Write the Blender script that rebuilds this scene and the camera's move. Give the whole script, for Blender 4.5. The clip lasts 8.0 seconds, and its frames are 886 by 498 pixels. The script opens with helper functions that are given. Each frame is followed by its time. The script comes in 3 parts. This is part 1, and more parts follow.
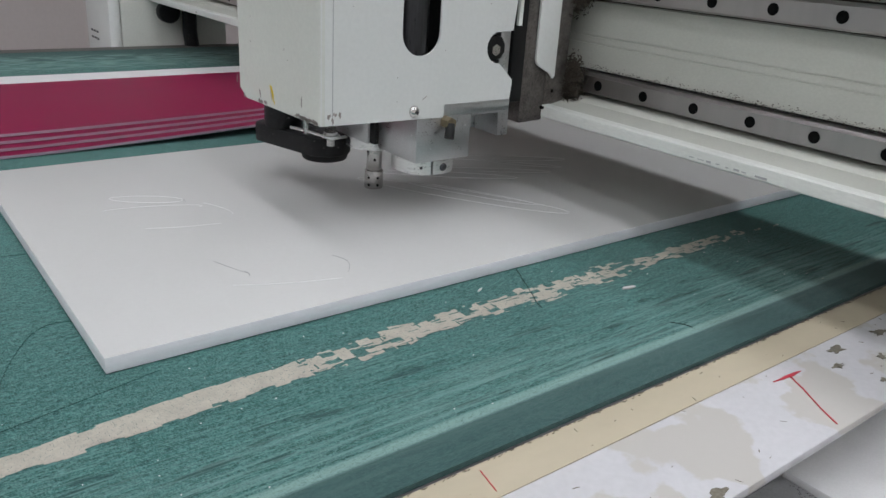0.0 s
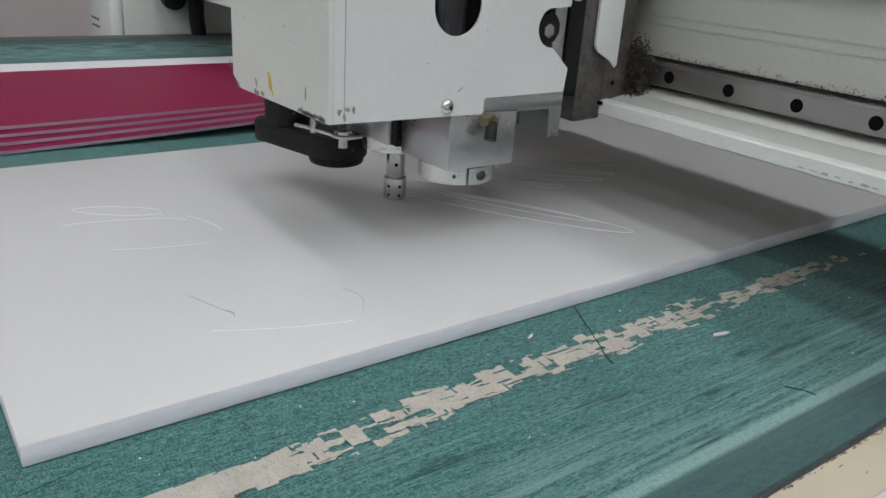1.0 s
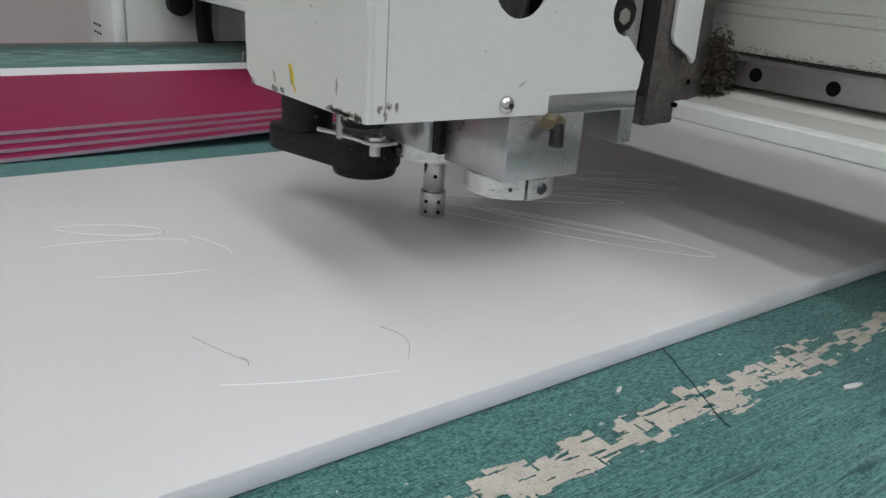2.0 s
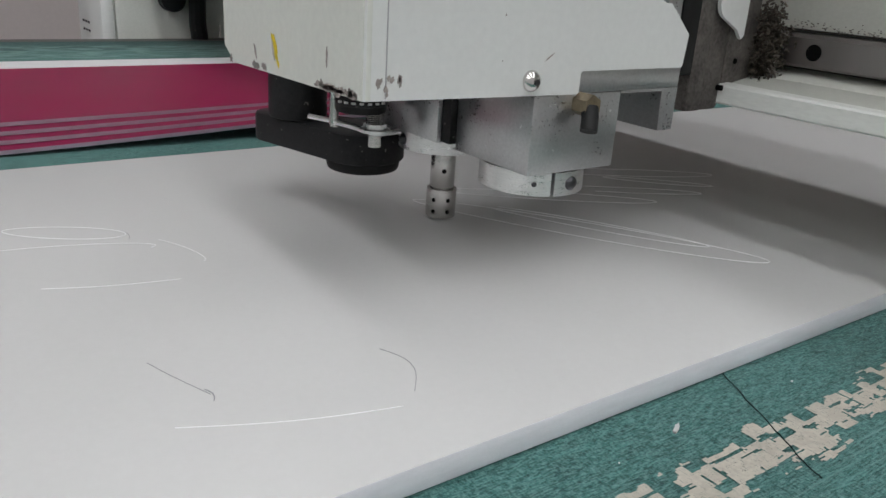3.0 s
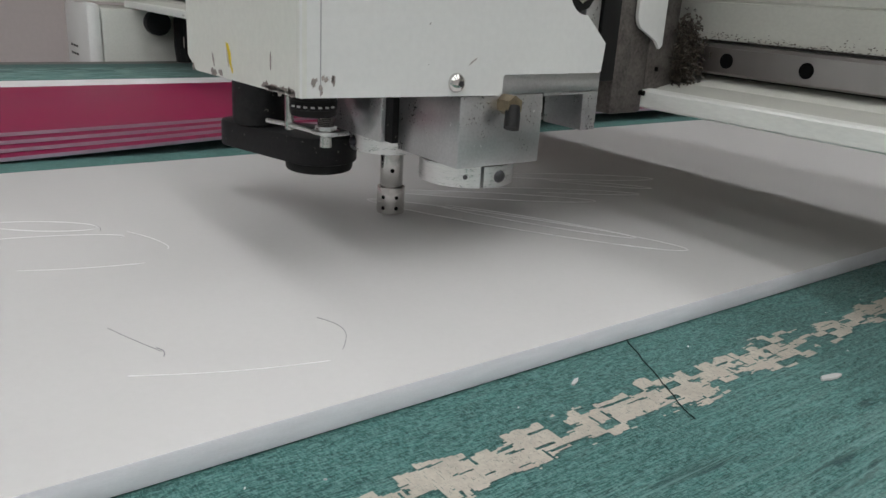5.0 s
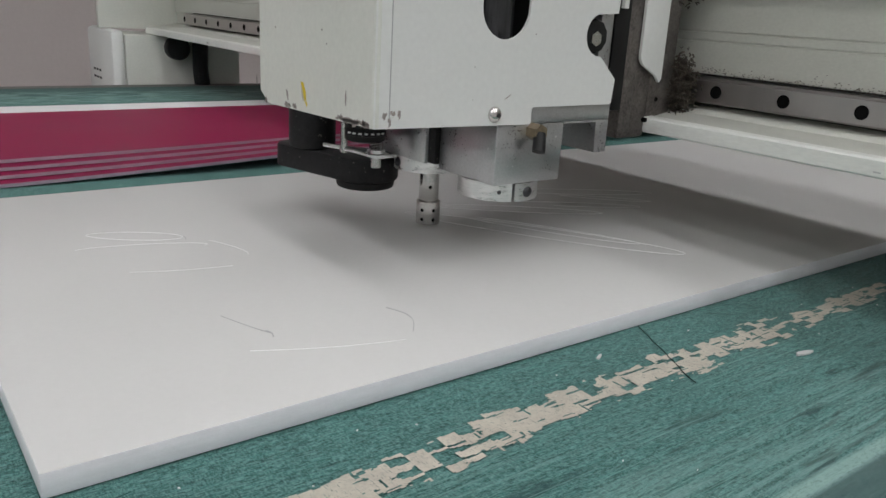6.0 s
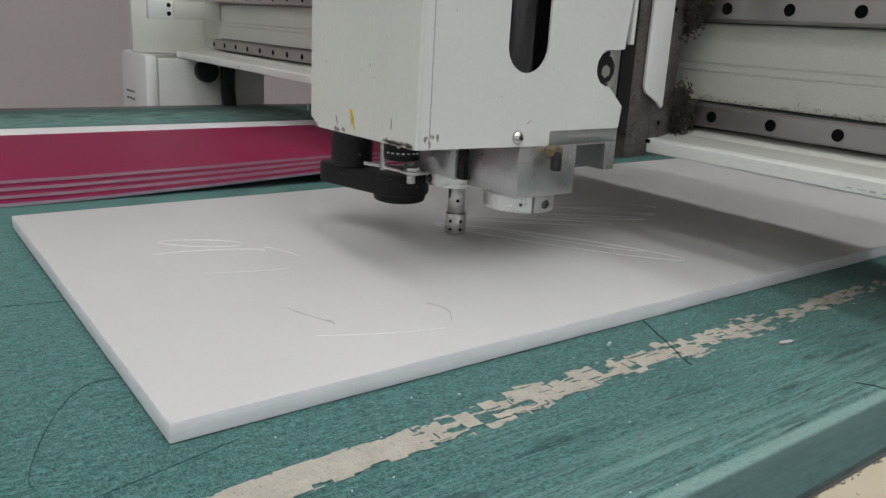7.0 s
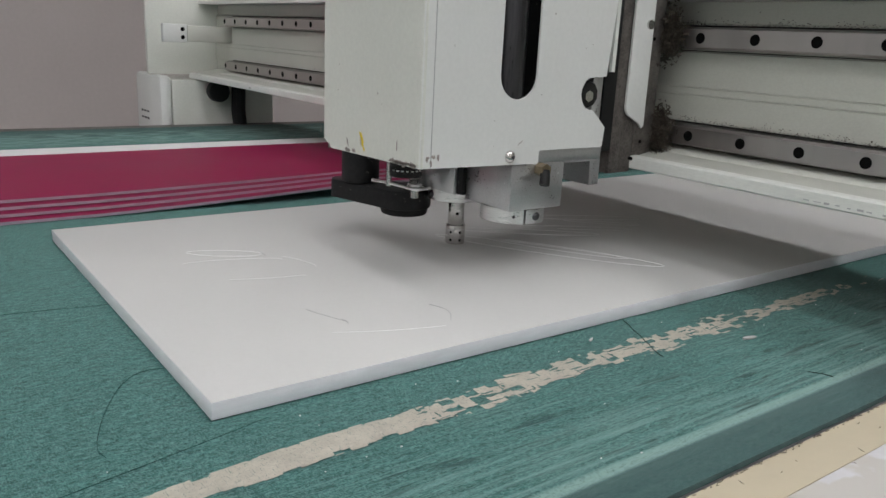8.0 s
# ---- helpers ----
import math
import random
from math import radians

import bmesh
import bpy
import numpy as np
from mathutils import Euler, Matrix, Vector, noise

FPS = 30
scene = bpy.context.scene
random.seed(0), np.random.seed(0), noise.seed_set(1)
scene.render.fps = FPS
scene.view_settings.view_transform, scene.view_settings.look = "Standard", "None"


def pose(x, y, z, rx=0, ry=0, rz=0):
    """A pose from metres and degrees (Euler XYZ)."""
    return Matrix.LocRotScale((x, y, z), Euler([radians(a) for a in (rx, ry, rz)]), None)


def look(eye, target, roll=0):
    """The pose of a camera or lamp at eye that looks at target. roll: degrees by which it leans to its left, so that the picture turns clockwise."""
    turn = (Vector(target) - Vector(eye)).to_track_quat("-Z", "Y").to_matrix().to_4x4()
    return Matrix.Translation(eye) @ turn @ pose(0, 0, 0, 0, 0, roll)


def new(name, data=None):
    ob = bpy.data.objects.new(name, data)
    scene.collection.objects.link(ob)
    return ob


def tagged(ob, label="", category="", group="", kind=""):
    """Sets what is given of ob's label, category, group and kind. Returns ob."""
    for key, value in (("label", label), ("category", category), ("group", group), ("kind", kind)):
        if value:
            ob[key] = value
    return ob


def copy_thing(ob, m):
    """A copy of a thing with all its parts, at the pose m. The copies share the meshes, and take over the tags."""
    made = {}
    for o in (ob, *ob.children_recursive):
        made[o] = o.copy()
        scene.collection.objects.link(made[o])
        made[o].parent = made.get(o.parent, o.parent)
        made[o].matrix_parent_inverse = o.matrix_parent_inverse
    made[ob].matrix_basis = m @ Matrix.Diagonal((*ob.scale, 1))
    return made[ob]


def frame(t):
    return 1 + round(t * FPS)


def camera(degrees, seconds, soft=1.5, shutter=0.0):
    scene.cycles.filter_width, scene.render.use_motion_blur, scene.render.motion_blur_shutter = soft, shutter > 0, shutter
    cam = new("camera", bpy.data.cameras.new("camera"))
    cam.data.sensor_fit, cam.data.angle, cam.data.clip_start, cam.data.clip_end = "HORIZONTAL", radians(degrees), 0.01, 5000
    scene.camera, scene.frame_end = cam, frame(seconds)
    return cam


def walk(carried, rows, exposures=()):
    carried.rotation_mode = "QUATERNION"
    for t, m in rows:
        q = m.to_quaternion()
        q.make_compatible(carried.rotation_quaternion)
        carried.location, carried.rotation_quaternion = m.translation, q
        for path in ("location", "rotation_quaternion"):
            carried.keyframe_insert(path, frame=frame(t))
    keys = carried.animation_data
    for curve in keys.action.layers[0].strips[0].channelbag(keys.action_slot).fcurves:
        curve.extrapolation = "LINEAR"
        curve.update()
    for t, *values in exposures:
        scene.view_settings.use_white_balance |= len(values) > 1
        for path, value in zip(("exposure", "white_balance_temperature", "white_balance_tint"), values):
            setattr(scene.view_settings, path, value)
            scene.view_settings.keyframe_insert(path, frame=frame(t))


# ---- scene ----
# ---- camera ----
cam = camera(58.9, 8.0)
PATH = [
    (0, (-0.103, -0.462, 0.269), (1.054, 0.993, -0.468), 3.7),
    (0.5, (-0.056, -0.396, 0.246), (1.092, 1.068, -0.485), 3.7),
    (1, (-0.028, -0.34, 0.237), (1.094, 1.139, -0.51), 3.9),
    (1.5, (-0.013, -0.29, 0.218), (1.106, 1.204, -0.5), 3.7),
    (2, (0.004, -0.245, 0.204), (1.123, 1.254, -0.504), 3.9),
    (2.2, (0.009, -0.228, 0.198), (1.135, 1.264, -0.514), 4.1),
    (3.3, (0.058, -0.181, 0.17), (1.171, 1.332, -0.517), 3.6),
    (3.5, (0.067, -0.181, 0.168), (1.183, 1.331, -0.517), 3.7),
    (4, (0.079, -0.189, 0.168), (1.202, 1.323, -0.505), 3.7),
    (4.5, (0.07, -0.211, 0.17), (1.204, 1.299, -0.487), 3.6),
    (4.7, (0.06, -0.225, 0.17), (1.193, 1.291, -0.476), 3.5),
    (6, (-0.039, -0.293, 0.19), (1.127, 1.22, -0.403), 3.3),
    (6.5, (-0.074, -0.318, 0.199), (1.086, 1.208, -0.369), 3.2),
    (7, (-0.102, -0.346, 0.204), (1.056, 1.188, -0.349), 3.2),
    (7.5, (-0.123, -0.374, 0.208), (1.035, 1.167, -0.322), 3.0),
    (8, (-0.141, -0.402, 0.219), (1.014, 1.145, -0.302), 2.8),
]
walk(cam, [(t, look(eye, target, roll)) for t, eye, target, roll in PATH], [(0, 0.0, 6250, 10), (2.2, 0.0, 6280, 10), (4.0, 0.0, 6500, 10), (8, 0.0, 6500, 10)])

# ---- world and light ----
LAMP = 5.7
world = bpy.data.worlds.new("world")
scene.world = world
world.use_nodes = True
world.node_tree.nodes["Background"].inputs["Color"].default_value = (0.9, 0.95, 1.0, 1)
world.node_tree.nodes["Background"].inputs["Strength"].default_value = 0.02

HX, HY = 0.0016, -0.0155      # where the head stands


# ---- materials ----
def material(name, base, rough=0.5, metal=0.0, scale=40.0, vary=0.12, bump=0.05, fine=600.0,
             stretch=(1, 1, 1), spots=None, spot_level=0.68, spot_scale=90.0, coat=0.0, tint=None, rough_vary=0.15):
    """A surface with broad and fine variation, bump, and optional spots of another colour."""
    m = bpy.data.materials.new(name)
    m.use_nodes = True
    nt, bs = m.node_tree, m.node_tree.nodes["Principled BSDF"]
    n, ln = nt.nodes.new, nt.links.new
    geo = n("ShaderNodeNewGeometry")
    mp = n("ShaderNodeMapping")
    mp.inputs["Scale"].default_value = stretch
    ln(geo.outputs["Position"], mp.inputs["Vector"])

    def noise_of(s, detail=6.0):
        k = n("ShaderNodeTexNoise")
        k.inputs["Scale"].default_value, k.inputs["Detail"].default_value = s, detail
        ln(mp.outputs[0], k.inputs["Vector"])
        return k.outputs["Fac"]
    broad, grain = noise_of(scale), noise_of(fine, 3.0)
    mixn = n("ShaderNodeMath")
    mixn.operation = "MULTIPLY_ADD"
    mixn.inputs[1].default_value = 0.45
    ln(grain, mixn.inputs[0])
    half = n("ShaderNodeMath")
    half.operation = "MULTIPLY"
    half.inputs[1].default_value = 0.55
    ln(broad, half.inputs[0])
    ln(half.outputs[0], mixn.inputs[2])
    ramp = n("ShaderNodeValToRGB")
    lo = tuple(c * (1 - 1.6 * vary) for c in base)
    hi = tuple(min(1.0, c * (1 + 1.6 * vary)) for c in (tint or base))
    ramp.color_ramp.elements[0].position, ramp.color_ramp.elements[1].position = 0.3, 0.7
    ramp.color_ramp.elements[0].color, ramp.color_ramp.elements[1].color = (*lo, 1), (*hi, 1)
    ln(mixn.outputs[0], ramp.inputs["Fac"])
    colour = ramp.outputs["Color"]
    if spots:
        sp = noise_of(spot_scale, 8.0)
        step = n("ShaderNodeValToRGB")
        step.color_ramp.elements[0].position, step.color_ramp.elements[1].position = spot_level, spot_level + 0.025
        ln(sp, step.inputs["Fac"])
        mx = n("ShaderNodeMix")
        mx.data_type = "RGBA"
        ln(step.outputs["Color"], mx.inputs["Factor"])
        ln(colour, mx.inputs["A"])
        mx.inputs["B"].default_value = (*spots, 1)
        colour = mx.outputs["Result"]
    ln(colour, bs.inputs["Base Color"])
    rr = n("ShaderNodeMapRange")
    rr.inputs["To Min"].default_value, rr.inputs["To Max"].default_value = max(0.03, rough - rough_vary), min(1, rough + rough_vary)
    ln(mixn.outputs[0], rr.inputs["Value"])
    ln(rr.outputs[0], bs.inputs["Roughness"])
    bs.inputs["Metallic"].default_value = metal
    bs.inputs["Coat Weight"].default_value = coat
    if bump:
        bp = n("ShaderNodeBump")
        bp.inputs["Strength"].default_value, bp.inputs["Distance"].default_value = bump, 0.001
        ln(mixn.outputs[0], bp.inputs["Height"])
        ln(bp.outputs[0], bs.inputs["Normal"])
    return m


def felt_material():
    """Green felt: streaks along the table, pale fibres, dark stains, a scuffed pale band and a grey-green front margin."""
    m = bpy.data.materials.new("green_felt")
    m.use_nodes = True
    nt, bs = m.node_tree, m.node_tree.nodes["Principled BSDF"]
    n, ln = nt.nodes.new, nt.links.new
    geo = n("ShaderNodeNewGeometry")
    sep = n("ShaderNodeSeparateXYZ")
    ln(geo.outputs["Position"], sep.inputs[0])

    def tex(scale, stretch, detail=6.0, rough=0.6):
        mp = n("ShaderNodeMapping")
        mp.inputs["Scale"].default_value = stretch
        ln(geo.outputs["Position"], mp.inputs["Vector"])
        k = n("ShaderNodeTexNoise")
        k.inputs["Scale"].default_value, k.inputs["Detail"].default_value, k.inputs["Roughness"].default_value = scale, detail, rough
        ln(mp.outputs[0], k.inputs["Vector"])
        return k.outputs["Fac"]

    def ramp_of(fac, a, b, ca, cb):
        r = n("ShaderNodeValToRGB")
        r.color_ramp.elements[0].position, r.color_ramp.elements[1].position = a, b
        r.color_ramp.elements[0].color, r.color_ramp.elements[1].color = (*ca, 1), (*cb, 1)
        ln(fac, r.inputs["Fac"])
        return r.outputs["Color"]

    def blend(fac, a, b, kind="MIX"):
        x = n("ShaderNodeMix")
        x.data_type, x.blend_type = "RGBA", kind
        if isinstance(fac, float):
            x.inputs["Factor"].default_value = fac
        else:
            ln(fac, x.inputs["Factor"])
        ln(a, x.inputs["A"])
        if isinstance(b, tuple):
            x.inputs["B"].default_value = (*b, 1)
        else:
            ln(b, x.inputs["B"])
        return x.outputs["Result"]

    def times(a, b):
        x = n("ShaderNodeMath")
        x.operation = "MULTIPLY"
        ln(a, x.inputs[0])
        if isinstance(b, float):
            x.inputs[1].default_value = b
        else:
            ln(b, x.inputs[1])
        return x.outputs[0]

    def band(lo, hi, soft, wobble=None):
        """One inside lo..hi of y, falling off over soft."""
        v = sep.outputs["Y"]
        if wobble is not None:
            w = n("ShaderNodeMath")
            w.operation = "MULTIPLY_ADD"
            w.inputs[1].default_value = 0.02
            ln(wobble, w.inputs[0])
            ln(v, w.inputs[2])
            v = w.outputs[0]
        a, b = n("ShaderNodeMapRange"), n("ShaderNodeMapRange")
        for q, (f0, f1) in ((a, (lo - soft, lo)), (b, (hi + soft, hi))):
            q.inputs["From Min"].default_value, q.inputs["From Max"].default_value = f0, f1
            ln(v, q.inputs["Value"])
        return times(a.outputs[0], b.outputs[0])

    streak = tex(30.0, (1.5, 9, 1), 10.0, 0.7)
    fibre = tex(210.0, (0.35, 1.4, 1), 7.0, 0.85)
    cross = n("ShaderNodeMath")
    cross.operation = "MULTIPLY_ADD"
    cross.inputs[1].default_value = 0.6
    ln(tex(1050.0, (0.20, 1.2, 1), 5.0, 0.8), cross.inputs[0])
    ln(times(tex(950.0, (1.1, 0.32, 1), 4.0, 0.8), 0.4), cross.inputs[2])
    weave = cross.outputs[0]
    blot = tex(9.0, (1, 1.6, 1), 5.0)
    base = ramp_of(streak, 0.36, 0.66, (0.009, 0.066, 0.062), (0.058, 0.215, 0.192))
    base = blend(ramp_of(blot, 0.35, 0.7, (0, 0, 0), (0.45, 0.45, 0.45)), base, (0.026, 0.125, 0.115))
    base = blend(ramp_of(fibre, 0.50, 0.72, (0, 0, 0), (0.75, 0.75, 0.75)), base, (0.15, 0.32, 0.295))
    base = blend(ramp_of(fibre, 0.28, 0.46, (0.75, 0.75, 0.75), (0, 0, 0)), base, (0.008, 0.052, 0.050))
    base = blend(ramp_of(weave, 0.49, 0.57, (0, 0, 0), (0.7, 0.7, 0.7)), base, (0.175, 0.33, 0.305))
    base = blend(ramp_of(weave, 0.41, 0.50, (0.9, 0.9, 0.9), (0, 0, 0)), base, (0.006, 0.038, 0.035))
    dark = ramp_of(tex(22.0, (0.7, 5, 1), 6.0), 0.56, 0.62, (0, 0, 0), (0.85, 0.85, 0.85))
    base = blend(times(dark, band(-0.165, -0.100, 0.02)), base, (0.010, 0.05, 0.048))
    scuff = times(band(-0.160, -0.112, 0.02, streak), ramp_of(tex(16.0, (0.5, 14, 1), 7.0), 0.46, 0.64, (0, 0, 0), (0.6, 0.6, 0.6)))
    base = blend(scuff, base, (0.21, 0.35, 0.325))
    lines = ramp_of(tex(26.0, (0.35, 26, 1), 5.0), 0.54, 0.64, (0, 0, 0), (0.55, 0.55, 0.55))
    base = blend(times(lines, band(-0.165, -0.060, 0.03)), base, (0.17, 0.31, 0.285))
    base = blend(times(times(band(-0.1625, -0.1565, 0.003), 0.9), ramp_of(weave, 0.36, 0.5, (0, 0, 0), (1, 1, 1))), base, (0.24, 0.38, 0.35))
    base = blend(times(band(-0.30, -0.1645, 0.003), 0.8), base, (0.042, 0.088, 0.086))
    base = blend(times(band(1.24, 1.60, 0.05), 0.7), base, (0.012, 0.062, 0.058))
    scrape = times(band(1.14, 1.27, 0.03), ramp_of(tex(40.0, (0.5, 2.2, 1), 7.0), 0.47, 0.56, (0, 0, 0), (0.8, 0.8, 0.8)))
    base = blend(scrape, base, (0.18, 0.32, 0.29))
    ln(base, bs.inputs["Base Color"])
    bs.inputs["Roughness"].default_value = 0.92
    bs.inputs["Specular IOR Level"].default_value = 0.25
    bs.inputs["Sheen Weight"].default_value = 0.15
    bp = n("ShaderNodeBump")
    bp.inputs["Strength"].default_value, bp.inputs["Distance"].default_value = 0.6, 0.001
    ln(weave, bp.inputs["Height"])
    ln(bp.outputs[0], bs.inputs["Normal"])
    return m


M = dict(
    felt=felt_material(),
    backing=material("worn_backing", (0.50, 0.47, 0.40), 0.75, scale=60, vary=0.12, bump=0.1),
    crack=material("dark_cut", (0.010, 0.022, 0.022), 0.9),
    felt_line=material("felt_line", (0.009, 0.062, 0.059), 0.9, scale=300, vary=0.5),
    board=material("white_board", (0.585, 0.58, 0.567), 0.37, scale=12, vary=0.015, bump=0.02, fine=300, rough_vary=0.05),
    # sawn board sides, with extra light painted in as a paler colour
    board_edge=material("lightened_sawn_edge", (0.83, 0.82, 0.85), 0.6, scale=50, vary=0.05, bump=0.15, stretch=(1, 1, 6)),
    # cuts in the board: edges catching light painted white, hairline shadows painted grey
    cut=material("cut_line", (0.93, 0.93, 0.93), 0.6, vary=0.02),
    cut_dark=material("shaded_cut_line", (0.30, 0.30, 0.31), 0.6),
    magenta=material("magenta_print", (0.235, 0.003, 0.052), 0.45, scale=5, vary=0.08, bump=0.02, rough_vary=0.08),
    # white sheet edges, their shade painted in as pinkish grey
    sheet_edge_shaded=material("shaded_white_edge", (0.42, 0.33, 0.39), 0.6, scale=60, vary=0.08),
    sheet_white=material("white_sheet", (0.76, 0.75, 0.75), 0.5, vary=0.04),
    cream=material("cream_tape", (0.52, 0.455, 0.335), 0.6, scale=14, vary=0.035, bump=0.05, fine=120, spots=(0.30, 0.25, 0.18), spot_level=0.71, spot_scale=90, stretch=(0.5, 1, 1)),
    plate=material("peeling_white_plate", (0.60, 0.59, 0.61), 0.55, scale=18, vary=0.05, bump=0.12, fine=200, spots=(0.53, 0.505, 0.475), spot_level=0.53, spot_scale=14),
    grime=material("grime", (0.20, 0.18, 0.14), 0.8, vary=0.3),
    # near-black for shade lines in seams and grooves
    shade_black=material("black_shade_line", (0.02, 0.018, 0.016), 0.6, scale=120, vary=0.5, bump=0.3),
    red_ink=material("red_ink", (0.50, 0.03, 0.05), 0.6),
    paint=material("white_paint", (0.74, 0.75, 0.73), 0.42, scale=9, vary=0.03, bump=0.03, fine=250, rough_vary=0.08),
    paint_side=material("aged_white_paint", (0.70, 0.71, 0.655), 0.45, scale=9, vary=0.04, bump=0.03, fine=250, rough_vary=0.08),
    green_paint=material("pale_green_paint", (0.56, 0.565, 0.51), 0.45, scale=12, vary=0.05, bump=0.04, spots=(0.16, 0.15, 0.13), spot_level=0.735, spot_scale=150, stretch=(1, 0.6, 1), rough_vary=0.08),
    lip=material("worn_white_lip", (0.76, 0.77, 0.73), 0.5, scale=30, vary=0.06, bump=0.08, spots=(0.40, 0.39, 0.36), spot_level=0.66, spot_scale=60, stretch=(1, 0.25, 1)),
    chip=material("bare_chip", (0.31, 0.275, 0.255), 0.7, scale=200, vary=0.25, bump=0.3),
    alu=material("brushed_aluminium", (0.53, 0.535, 0.54), 0.30, 0.9, scale=40, vary=0.10, bump=0.06, spots=(0.80, 0.80, 0.80), spot_level=0.70, spot_scale=160),
    alu_bright=material("bright_aluminium", (0.80, 0.80, 0.79), 0.30, 0.9, scale=80, vary=0.08, bump=0.05, stretch=(1, 1, 5)),
    chrome=material("chrome", (0.66, 0.64, 0.62), 0.10, 1.0, vary=0.05, bump=0.0, rough_vary=0.03),
    dark_steel=material("dark_steel", (0.075, 0.075, 0.08), 0.3, 0.9, scale=30, vary=0.2, stretch=(1, 1, 0.1)),
    steel=material("tool_steel", (0.58, 0.565, 0.545), 0.24, 1.0, scale=90, vary=0.035, bump=0.04, stretch=(1, 1, 4)),
    rail=material("rail_steel", (0.48, 0.45, 0.44), 0.36, 1.0, scale=18, vary=0.06, bump=0.015, fine=90, stretch=(1, 0.7, 0.1), rough_vary=0.06),
    cast=material("cast_metal", (0.15, 0.135, 0.125), 0.55, 0.55, scale=90, vary=0.35, bump=0.5, fine=500),
    black=material("black_plastic", (0.018, 0.018, 0.019), 0.55, scale=200, vary=0.25, bump=0.2, spots=(0.17, 0.16, 0.15), spot_level=0.68, spot_scale=260),
    rubber=material("black_rubber", (0.012, 0.012, 0.012), 0.5, vary=0.2),
    hole=material("dark_hole", (0.004, 0.004, 0.004), 0.7),
    brass=material("dirty_brass", (0.34, 0.28, 0.19), 0.36, 0.9, scale=200, vary=0.15, bump=0.2),
    swarf=material("greasy_swarf", (0.075, 0.062, 0.048), 0.42, 0.4, scale=400, vary=0.5, bump=0.4),
    yellow=material("yellow_paint", (0.72, 0.55, 0.02), 0.5),
    ink=material("white_lettering", (0.7, 0.7, 0.7), 0.6),
    wall=material("warm_grey_wall", (0.60, 0.54, 0.525), 0.8, scale=3, vary=0.03, bump=0.05, fine=80),
    ceiling=material("white_ceiling", (0.75, 0.75, 0.74), 0.9, scale=3, vary=0.03),
    floor=material("grey_concrete", (0.28, 0.27, 0.26), 0.7, scale=4, vary=0.15),
    frame=material("grey_table_frame", (0.42, 0.42, 0.42), 0.5, scale=12, vary=0.08),
)


for nm in ("hole", "rubber", "crack", "black", "shade_black", "magenta"):
    M[nm].node_tree.nodes["Principled BSDF"].inputs["Specular IOR Level"].default_value = 0.06 if nm == "hole" else 0.25


def glow(name, colour, strength):
    m = bpy.data.materials.new(name)
    m.use_nodes = True
    bs = m.node_tree.nodes["Principled BSDF"]
    bs.inputs["Emission Color"].default_value, bs.inputs["Emission Strength"].default_value = (*colour, 1), strength
    return m


# ---- mesh helpers ----
def box(bm, lo, hi, bevel=0.0, segments=2):
    vs = bmesh.ops.create_cube(bm, size=1.0)["verts"]
    for v in vs:
        v.co = Vector([(a + b) / 2 + c * (b - a) for a, b, c in zip(lo, hi, v.co)])
    if bevel:
        bmesh.ops.bevel(bm, geom=list({e for v in vs for e in v.link_edges}), offset=bevel, segments=segments, affect="EDGES", profile=0.5)
    return bm


def cyl(bm, centre, r, height, axis="z", n=32, r2=None, bevel=0.0):
    """A cylinder or cone whose lower end is at centre."""
    turn = {"z": Matrix(), "x": Matrix.Rotation(radians(90), 4, "Y"), "y": Matrix.Rotation(radians(-90), 4, "X")}[axis]
    m = Matrix.Translation(centre) @ turn @ Matrix.Translation((0, 0, height / 2))
    vs = bmesh.ops.create_cone(bm, cap_ends=True, segments=n, radius1=r, radius2=r if r2 is None else r2, depth=height, matrix=m)["verts"]
    if bevel:
        rims = [e for e in {e for v in vs for e in v.link_edges} if any(len(f.verts) > 4 for f in e.link_faces)]
        bmesh.ops.bevel(bm, geom=rims, offset=bevel, segments=2, affect="EDGES", profile=0.5)
    return bm


def tube(bm, points, r, n=6):
    """A closed-off tube along points."""
    pts = [Vector(q) for q in points]
    rings = []
    for i, q in enumerate(pts):
        d = (pts[min(i + 1, len(pts) - 1)] - pts[max(i - 1, 0)]).normalized()
        u = d.cross(Vector((0, 0, 1)) if abs(d.z) < 0.9 else Vector((1, 0, 0))).normalized()
        w = d.cross(u)
        rings.append([bm.verts.new(q + r * (u * math.cos(a) + w * math.sin(a))) for a in [2 * math.pi * k / n for k in range(n)]])
    for a, b in zip(rings, rings[1:]):
        for k in range(n):
            bm.faces.new((a[k], a[(k + 1) % n], b[(k + 1) % n], b[k]))
    bm.faces.new(rings[0][::-1]), bm.faces.new(rings[-1])
    return bm


def plate(bm, outline, place, depth, holes=()):
    """A flat sheet from an outline with holes; place turns (u, v, w) into the world, w runs from 0 to depth."""
    edges = []
    for loop in (outline, *holes):
        vs = [bm.verts.new((u, v, 0)) for u, v in loop]
        edges += [bm.edges.new((a, b)) for a, b in zip(vs, vs[1:] + vs[:1])]
    faces = [g for g in bmesh.ops.triangle_fill(bm, edges=edges, use_beauty=True)["geom"] if isinstance(g, bmesh.types.BMFace)]
    made = bmesh.ops.extrude_face_region(bm, geom=faces)["geom"]
    for v in [g for g in made if isinstance(g, bmesh.types.BMVert)]:
        v.co.z = depth
    for v in bm.verts:
        v.co = Vector(place(*v.co))
    bmesh.ops.recalc_face_normals(bm, faces=bm.faces[:])
    return bm


def arc(cx, cy, r, a0, a1, n=12):
    return [(cx + r * math.cos(radians(a0 + (a1 - a0) * k / n)), cy + r * math.sin(radians(a0 + (a1 - a0) * k / n))) for k in range(n + 1)]


